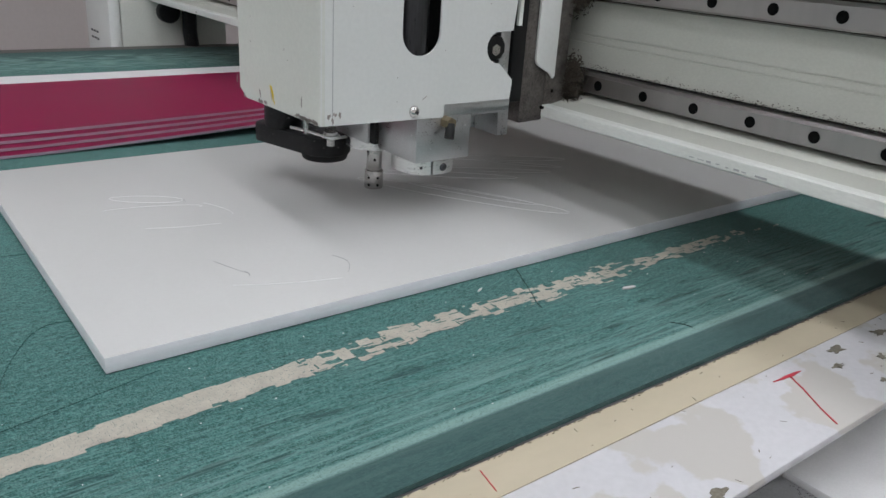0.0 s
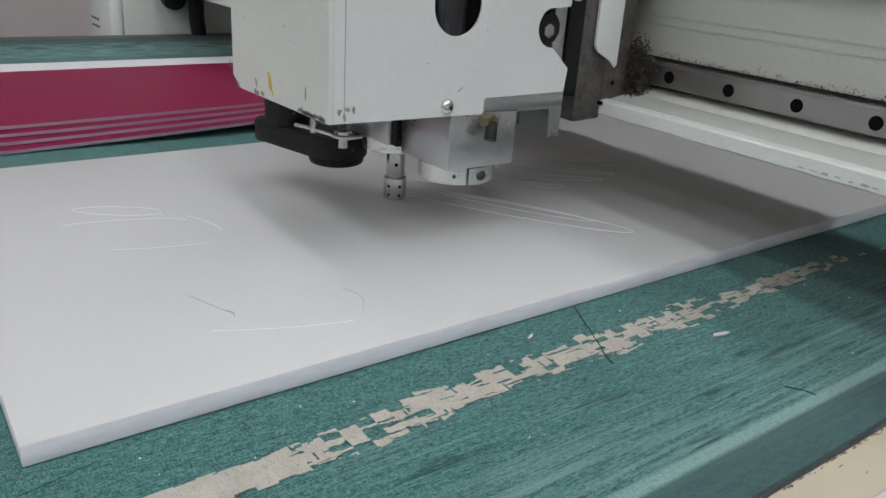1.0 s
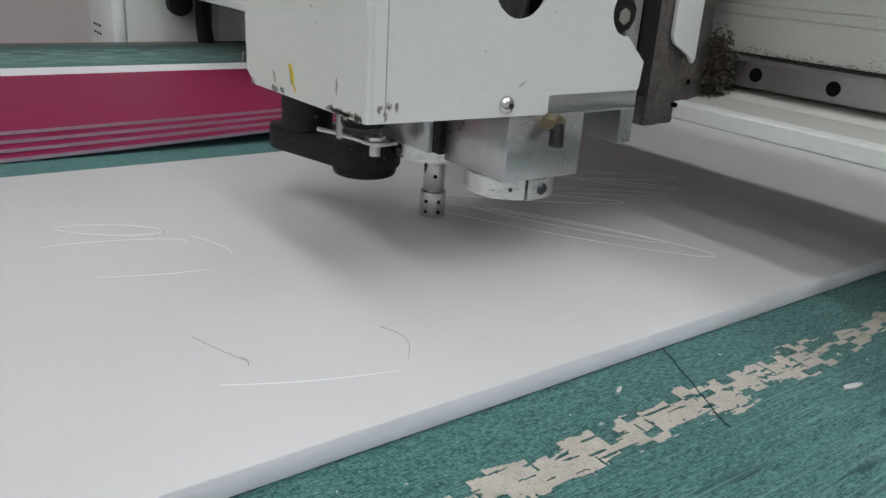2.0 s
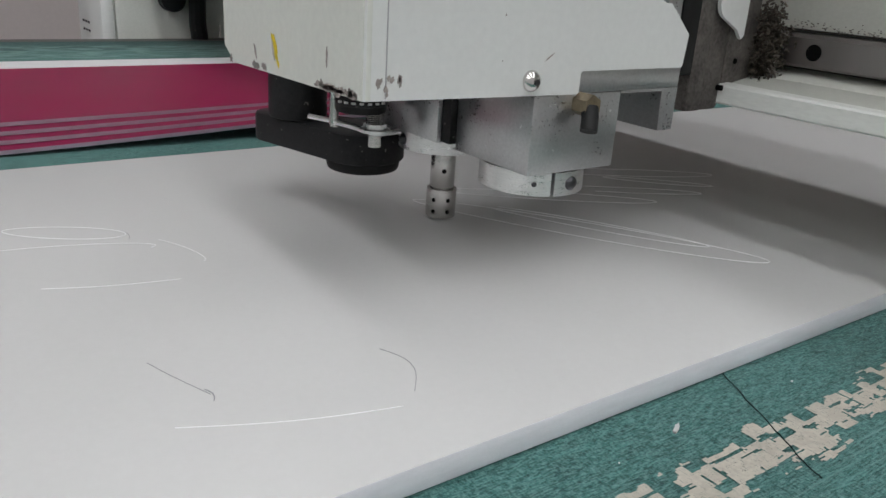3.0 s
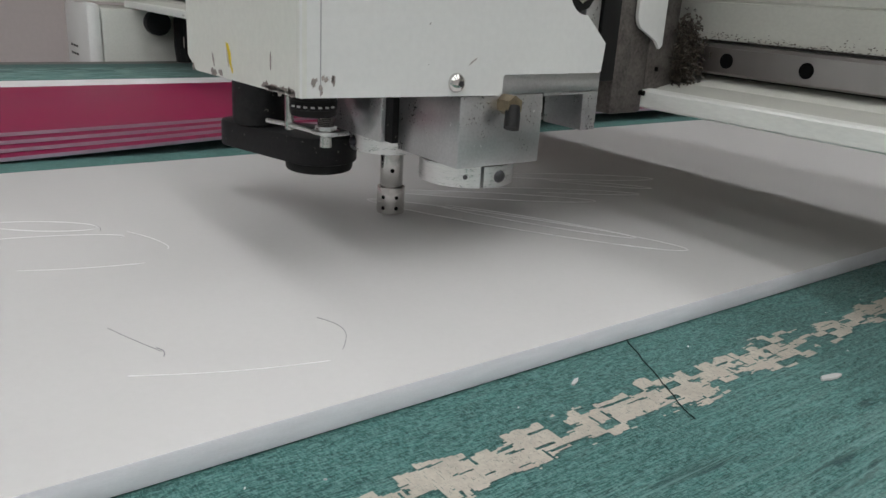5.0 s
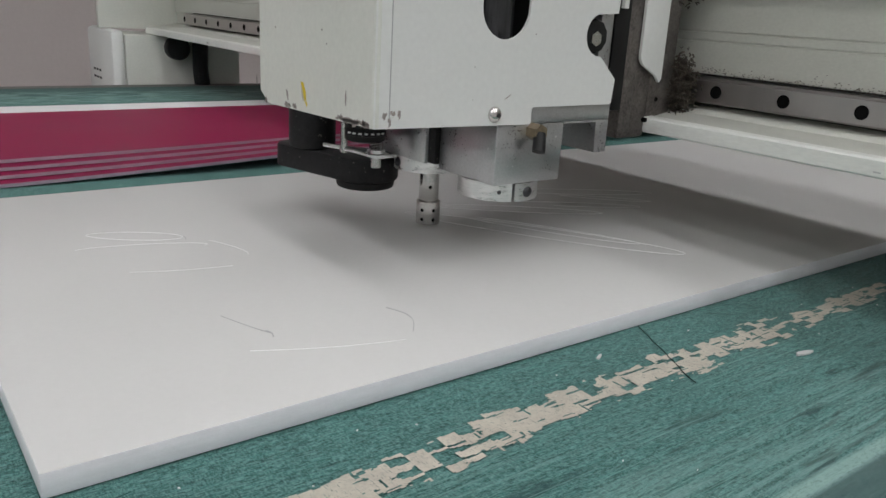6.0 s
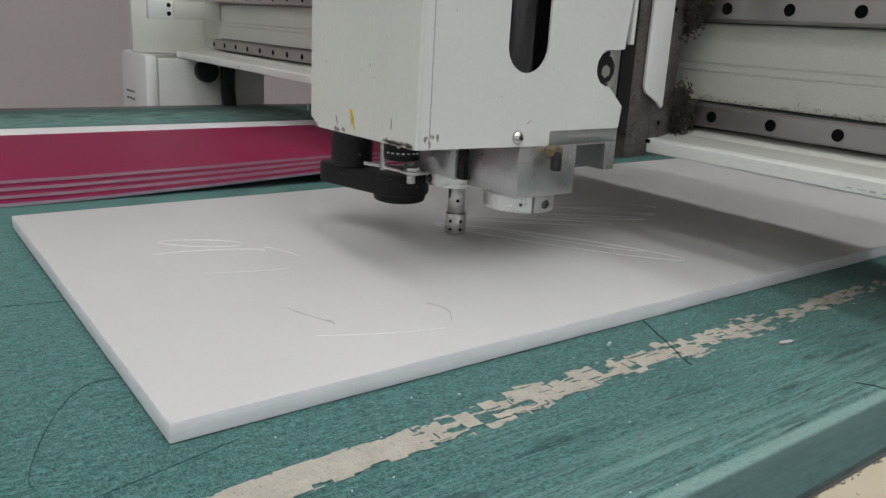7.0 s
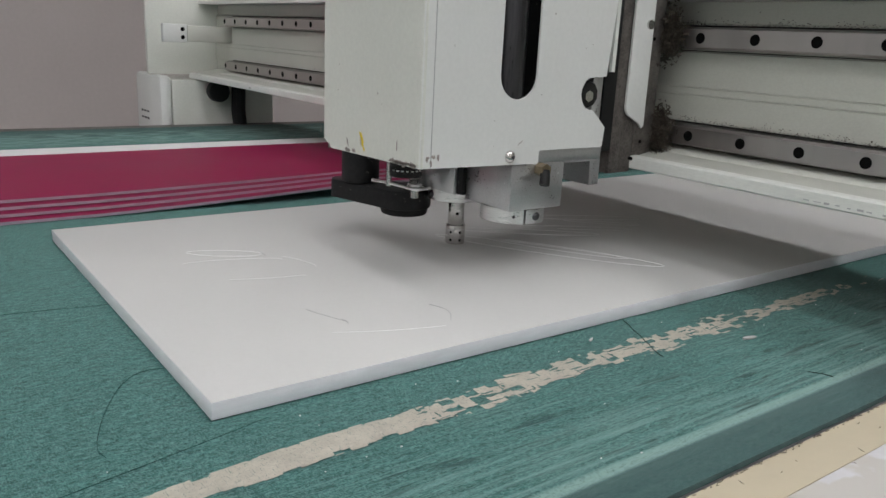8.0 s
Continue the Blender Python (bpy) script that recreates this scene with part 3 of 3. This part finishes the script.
for zz in (0.192, 0.209):
    part("bolt_hole", cyl(B(), (0.427 + GX, 1.3545, zz), 0.0045, 0.0006, "y", 16), M["hole"], br)
part("bracket_arm", gbox((0.437, 1.356, 0.183), (0.5380, 1.369, 0.2175), 0.002), M["green_paint"], gantry)

# ---- cutting head ----
head = thing("cutter", at_head(0.33, 0.2, 0.0655), "white boxy cutter with aluminium tool blocks beneath", "cutter")
TOP = 0.62
outline = [(0.2105, 0.1163), (0.3380, 0.1140)] + [(0.3390, 0.1150), (0.3390, 0.1245), (0.3403, 0.1258)] + [(0.4182, 0.1258), (0.4195, 0.1271), (0.4210, 0.1440), (0.4100, 0.1540)] \
    + arc(0.4010, 0.1755, 0.0150, -85, -250, 12) + [(0.4170, 0.1910), (0.4225, 0.25), (0.4245, TOP), (0.2105, TOP)]
slot = arc(0.310, 0.1911, 0.0205, 180, 360, 16) + arc(0.310, 0.42, 0.0205, 0, 180, 16)
fp = part("front_panel", plate(B(), [(u + HX, v) for u, v in outline], lambda u, v, w: (u, 0.1235 + HY + w, v), 0.002, [[(u + HX, v) for u, v in slot]]), M["paint"], head, "white sheet metal front cover")
side = [(0.1240, 0.1164), (0.2690, 0.1136), (0.2835, 0.1218), (0.2838, TOP), (0.1240, TOP)]
sp = part("side_panel", plate(B(), side, lambda u, v, w: (0.2100 + HX + w, u + HY, v), 0.0018), M["paint_side"], head, "aged white sheet metal side cover")
bm = B()
cyl(bm, at_head(0.2128, 0.1263, 0.1164), 0.0031, TOP - 0.1164, "z", 20)
part("corner_trim", bm, M["paint_side"], head)
bm = B()
tube(bm, [at_head(0.2215, 0.1234, 0.1170), at_head(0.2215, 0.1234, TOP)], 0.00035, 5)
part("seam", bm, M["frame"], head)
part("inner_body", hbox((0.214, 0.150, 0.119), (0.405, 0.281, TOP - 0.01), 0.002), M["black"], head, "dark inside of the head")
part("spindle", cyl(B(), at_head(0.310, 0.142, 0.150), 0.0165, 0.12, "z", 32, bevel=0.002), M["dark_steel"], head, "dark steel spindle behind the slot")
part("spindle_nut", cyl(B(), at_head(0.310, 0.142, 0.2705), 0.0135, 0.2, "z", 6), M["steel"], head)
bm = B()
bmesh.ops.create_uvsphere(bm, u_segments=28, v_segments=14, radius=0.0054)
for v in bm.verts:
    v.co = Vector(at_head(0.3050 + v.co.x, 0.1232 + min(0.0003, v.co.y * 0.75), 0.1220 + v.co.z))
sc = part("dome_screw", bm, M["chrome"], head, "shiny domed steel screw")
part("screw_socket", cyl(B(), at_head(0.3053, 0.11845, 0.1218), 0.0017, 0.0006, "y", 6), M["dark_steel"], sc)
# knob seen in the cut-out
kn = part("clamp_knob", cyl(B(), at_head(0.4010, 0.128, 0.1742), 0.0125, 0.018, "y", 10, bevel=0.002), M["rubber"], head, "black clamping knob")
part("knob_nut", cyl(B(), at_head(0.4000, 0.1265, 0.1727), 0.0055, 0.0015, "y", 6), M["steel"], kn)
part("inner_bracket", hbox((0.4085, 0.131, 0.127), (0.4220, 0.29, TOP - 0.01), 0.002), M["alu"], head)
part("cable_strip", hbox((0.4247, 0.1250, 0.195), (0.4290, 0.1285, TOP)), M["lip"], head)

# paint chips and marks
rnd = random.Random(12)


def flake(parent, plane, u, v, ru, rv, seed, mat="chip", name="paint_chip", turn=0.0):
    bm = ragged(B(), 0, 0, 0, ru, rv, 14, seed, 0.6, 0.0003, turn)
    for w in bm.verts:
        a, b, c = w.co
        w.co = Vector(at_head(u + a, 0.1234 - c, v + b) if plane == "front" else at_head(0.2099 - c, u - a, v + b))
    part(name, bm, M[mat], parent)


for k in range(30):
    u = 0.129 + 0.0016 * k if k < 24 else 0.225 + rnd.uniform(0, 0.05)
    flake(sp, "side", u + rnd.uniform(-0.001, 0.001), 0.1172 + rnd.uniform(0, 0.0016) - 0.0145 * (u - 0.124), rnd.uniform(0.0020, 0.0036), rnd.uniform(0.0010, 0.0030), k)
for k in range(9):
    flake(fp, "front", 0.2175 + rnd.uniform(0, 0.012), 0.1180 + rnd.uniform(0, 0.008), rnd.uniform(0.0005, 0.0016), rnd.uniform(0.0008, 0.003), 40 + k)
for k in range(22):
    pl = rnd.random() < 0.6
    flake(fp if pl else sp, "front" if pl else "side", rnd.uniform(0.235, 0.40) if pl else rnd.uniform(0.14, 0.28), rnd.uniform(0.13, 0.30), rnd.uniform(0.0003, 0.0009), rnd.uniform(0.0003, 0.0010), 80 + k)
flake(sp, "side", 0.2125, 0.1285, 0.0026, 0.0105, 3, "yellow", "yellow_mark", 0.42)
flake(sp, "side", 0.2090, 0.1210, 0.0016, 0.0028, 5, "yellow", "yellow_mark", 0.2)
flake(sp, "side", 0.2145, 0.1270, 0.0022, 0.0065, 6, "backing", "scrape", 0.25)
flake(sp, "side", 0.1560, 0.1310, 0.0008, 0.0050, 7)
flake(sp, "side", 0.2380, 0.1235, 0.0012, 0.0045, 9, turn=0.4)
flake(sp, "side", 0.2895, 0.1290, 0.0008, 0.0045, 19)
flake(fp, "front", 0.3160, 0.1335, 0.0042, 0.0004, 8, turn=0.6)

# aluminium blocks
ZB = 0.0713
front = part("front_block", hbox((0.3120, 0.1272, ZB), (0.3757, 0.1915, 0.1136), 0.0011), M["alu"], head, "square machined aluminium tool block")
part("upper_block", hbox((0.3395, 0.1274, 0.1138), (0.4235, 0.198, 0.1256), 0.0006), M["alu"], head)
bm = plate(B(), [(0.3759 + HX, 0.1137), (0.4235 + HX, 0.1137), (0.4235 + HX, 0.0890), (0.4110 + HX, 0.0890), (0.4100 + HX, 0.1122), (0.3759 + HX, 0.1122)], lambda u, v, w: (u, 0.1276 + HY + w, v), 0.035)
part("hook_bracket", bm, M["alu"], head, "stepped aluminium bracket")
part("hook_web", hbox((0.3790, 0.1635, 0.0900), (0.4235, 0.175, 0.1120)), M["alu"], head)
part("rear_block", hbox((0.3050, 0.2005, 0.0741), (0.3757, 0.2720, 0.1160), 0.0006), M["alu"], head, "second machined aluminium block")
part("gap_plate", hbox((0.3080, 0.1917, 0.0750), (0.3730, 0.2003, 0.1160)), M["black"], head, "black spacer between blocks")


def clamp_ring(cx, cy, r, hgt, z, slit_angle, screw_angle, label):
    n = 40
    bm = B()
    ol = arc(cx + HX, cy + HY, r, slit_angle + 2, slit_angle + 358, n)
    il = arc(cx + HX, cy + HY, r * 0.5, slit_angle + 358, slit_angle + 2, n)
    plate(bm, ol + il, lambda u, v, w: (u, v, z + w), hgt)
    ring = part("clamp_ring", bm, M["alu_bright"], head, label)
    for k, a in enumerate((slit_angle + 24, slit_angle - 20)):
        px, py = cx + (r - 0.0016) * math.cos(radians(a)), cy + (r - 0.0016) * math.sin(radians(a))
        bm = B()
        bmesh.ops.create_uvsphere(bm, u_segments=14, v_segments=8, radius=1.0)
        for v in bm.verts:
            v.co = Vector(at_head(px, py, z + hgt * 0.5)) + Vector((v.co.x * (0.0021 if k else 0.0050), v.co.y * (0.0021 if k else 0.0038), v.co.z * hgt * (0.18 if k else 0.33)))
        part("screw_recess", bm, M["dark_steel"], ring)
    bm = B()
    cyl(bm, at_head(cx, cy, z - 0.0004), r * 0.49, hgt * 0.8, "z", 28)
    part("ring_core", bm, M["cast"], ring)
    return ring


clamp_ring(0.3425, 0.1575, 0.0300, 0.0132, 0.0576, 252, 0, "bright aluminium clamp ring with slit and screw")
clamp_ring(0.3350, 0.2380, 0.0270, 0.0120, 0.0618, 150, 0, "bright aluminium clamp ring above the knife")
knife = part("knife_holder", cyl(B(), at_head(0.3390, 0.2390, 0.0335), 0.0082, 0.0310, "z", 32, bevel=0.0004), M["steel"], head, "round steel knife holder")
bm = cyl(B(), at_head(0.3390, 0.2390, 0.0138), 0.0100, 0.0196, "z", 36, bevel=0.0008)
part("knife_collar", bm, M["steel"], knife, "steel collar with set screws")
for a in (205, 262):
    for zz in (0.0185, 0.0265):
        bm = B()
        bmesh.ops.create_uvsphere(bm, u_segments=10, v_segments=6, radius=0.0015)
        px, py = 0.3390 + 0.0096 * math.cos(radians(a)), 0.2390 + 0.0096 * math.sin(radians(a))
        for v in bm.verts:
            v.co += Vector(at_head(px, py, zz))
        part("set_screw", bm, M["hole"], knife)
bm = B()
bmesh.ops.create_uvsphere(bm, u_segments=10, v_segments=6, radius=0.0016)
for v in bm.verts:
    v.co += Vector(at_head(0.3352, 0.2320, 0.0460))
part("set_screw", bm, M["hole"], knife)
part("blade", box(B(), at_head(0.3375, 0.2385, 0.0121), at_head(0.3405, 0.2393, 0.0140)), M["steel"], knife, "thin steel blade")

# air fitting
fit_ = part("air_fitting", cyl(B(), at_head(0.3440, 0.1168, 0.1085), 0.0060, 0.0120, "y", 6), M["brass"], head, "dirty brass air fitting")
bm = B()
tube(bm, [at_head(0.3438, 0.1190, 0.1075), at_head(0.3425, 0.1166, 0.1030), at_head(0.3400, 0.1140, 0.0975), at_head(0.3395, 0.1136, 0.0962)], 0.0046, 18)
part("hose_stub", bm, M["rubber"], fit_, "short black hose stub")

# pressing foot arm with lens
arm_end, foot = Vector(at_head(0.272, 0.352, 0)), Vector(at_head(0.303, 0.282, 0))
d = (foot - arm_end).normalized()
s = Vector((-d.y, d.x, 0))
loop = []
for k in range(13):
    a = radians(-90 + 180 * k / 12)
    q = foot + 0.0275 * (d * math.cos(a) + s * math.sin(a))
    loop.append((q.x, q.y))
for k in range(9):
    a = radians(90 + 180 * k / 8)
    q = arm_end + 0.0150 * (d * math.cos(a) + s * math.sin(a))
    loop.append((q.x, q.y))
bm = plate(B(), loop, lambda u, v, w: (u, v, 0.0470 + w), 0.0200)
bmesh.ops.bevel(bm, geom=[e for e in bm.edges if len(e.link_faces) == 2 and e.calc_face_angle(0) > 0.9], offset=0.002, segments=2, affect="EDGES", profile=0.5)
arm = part("foot_arm", bm, M["black"], head, "dusty black moulded arm")
part("foot_pad", cyl(B(), (foot.x, foot.y, 0.0400), 0.0240, 0.0072, "z", 40, r2=0.0250, bevel=0.002), M["rubber"], arm, "round black rubber foot")
part("arm_post", cyl(B(), (arm_end.x + 0.006, arm_end.y - 0.022, 0.0671), 0.0200, 0.0485, "z", 28, bevel=0.002), M["black"], arm)
lx, ly = 0.280 + HX, 0.246 + HY
lens = part("lens", cyl(B(), (lx, ly, 0.0860), 0.0155, 0.0300, "z", 36, bevel=0.0012), M["rubber"], head, "black camera lens barrel")
part("lens_ring", cyl(B(), (lx, ly, 0.0905), 0.0160, 0.0060, "z", 36, bevel=0.0006), M["black"], lens)
for k in range(7):
    a = radians(190 + 17 * k)
    bm = box(B(), (lx + 0.0162 * math.cos(a) - 0.0010, ly + 0.0162 * math.sin(a) - 0.0010, 0.0925), (lx + 0.0162 * math.cos(a) + 0.0010, ly + 0.0162 * math.sin(a) + 0.0010, 0.0937))
    part("lettering", bm, M["ink"], lens)
bolt = part("spring_bolt", cyl(B(), (lx + 0.004, ly - 0.010, 0.0660), 0.0040, 0.0240, "z", 20), M["steel"], head, "threaded steel bolt")
for k in range(6):
    bm = B()
    ring = arc(lx + 0.004, ly - 0.010, 0.0048, 0, 350, 18)
    tube(bm, [(u, v, 0.0800 + 0.0012 * k) for u, v in ring], 0.0008, 6)
    part("thread", bm, M["steel"], bolt)
part("nut", cyl(B(), (lx + 0.004, ly - 0.010, 0.0775), 0.0072, 0.0026, "z", 6), M["alu_bright"], bolt)
part("washer", cyl(B(), (lx + 0.004, ly - 0.010, 0.0752), 0.0095, 0.0018, "z", 28), M["alu_bright"], bolt)
bm = B()
tube(bm, [(lx - 0.020, ly + 0.030, 0.0785), (lx - 0.014, ly + 0.014, 0.0785), (lx - 0.006, ly - 0.004, 0.0770), (lx + 0.002, ly - 0.016, 0.0748), (lx + 0.016, ly - 0.020, 0.0765)], 0.0016, 8)
part("steel_strap", bm, M["alu_bright"], arm, "bent bright steel strap")
part("strap_bolt", cyl(B(), (lx - 0.012, ly + 0.012, 0.0750), 0.0030, 0.0380, "z", 16), M["steel"], arm)

# ---- carriage between head and beam ----
car = thing("carriage_plate", at_head(0.48, 0.2, 0.095), "dark cast metal carriage plate with white cover strip", "carriage")
part("rubber_strip", hbox((0.4330, 0.1395, 0.118), (0.4500, 0.30, TOP), 0.001), M["rubber"], car, "black rubber strip")
part("column", hbox((0.4502, 0.1400, 0.0955), (0.4640, 0.30, TOP), 0.001), M["cast"], car)
part("column", hbox((0.4642, 0.1430, 0.0945), (0.4870, 0.30, TOP), 0.003), M["cast"], car)
part("back_plate", hbox((0.4872, 0.1440, 0.1075), (0.5165, 0.30, TOP), 0.001), M["cast"], car, "rough cast back plate")
cover = [(0.4640, 0.60), (0.4640, 0.1640)] + arc(0.4750, 0.1620, 0.0110, 180, 235, 6) + [(0.4850, 0.1450), (0.4900, 0.1395), (0.4925, 0.1420), (0.4900, 0.60)]
cs = part("cover_strip", plate(B(), [(u + HX, v) for u, v in cover], lambda u, v, w: (u, 0.1370 + HY + w, v), 0.0026), M["paint"], car, "white cover strip with rounded end")
part("cover_screw", cyl(B(), at_head(0.4860, 0.1350, 0.2400), 0.0045, 0.0022, "y", 12), M["steel"], cs)
for u, v in ((0.4830, 0.1090), (0.4980, 0.1250), (0.5030, 0.2270)):
    part("bolt_hole", cyl(B(), at_head(u, 0.1395 if u < 0.49 else 0.1434, v), 0.0018, 0.0006 if u > 0.49 else 0.0036, "y", 12), M["hole"], car)
for zc in (0.1337, 0.2297):
    part("slide_block", hbox((0.5167, 0.165, zc - 0.019), (0.5330, 0.29, zc + 0.019), 0.002), M["cast"], car)
# greasy swarf packed by the slide blocks
for zc, label in ((0.1350, "clump of greasy metal swarf below the carriage"), (0.2310, "clump of greasy metal swarf by upper rail")):
    bm = B()
    for k in range(1700):
        c = Vector(at_head(0.5225 + rnd.gauss(0, 0.0045), 0.140 + rnd.gauss(0, 0.0055), zc + rnd.gauss(0, 0.0105)))
        q = [c + Vector((rnd.gauss(0, 0.0011), rnd.gauss(0, 0.0011), rnd.gauss(0, 0.0011))) for _ in range(3)]
        tube(bm, q, rnd.uniform(0.0003, 0.0008), 4)
    solid("swarf", bm, [M["swarf"]], label, "swarf", kind="stuff", smooth=0)
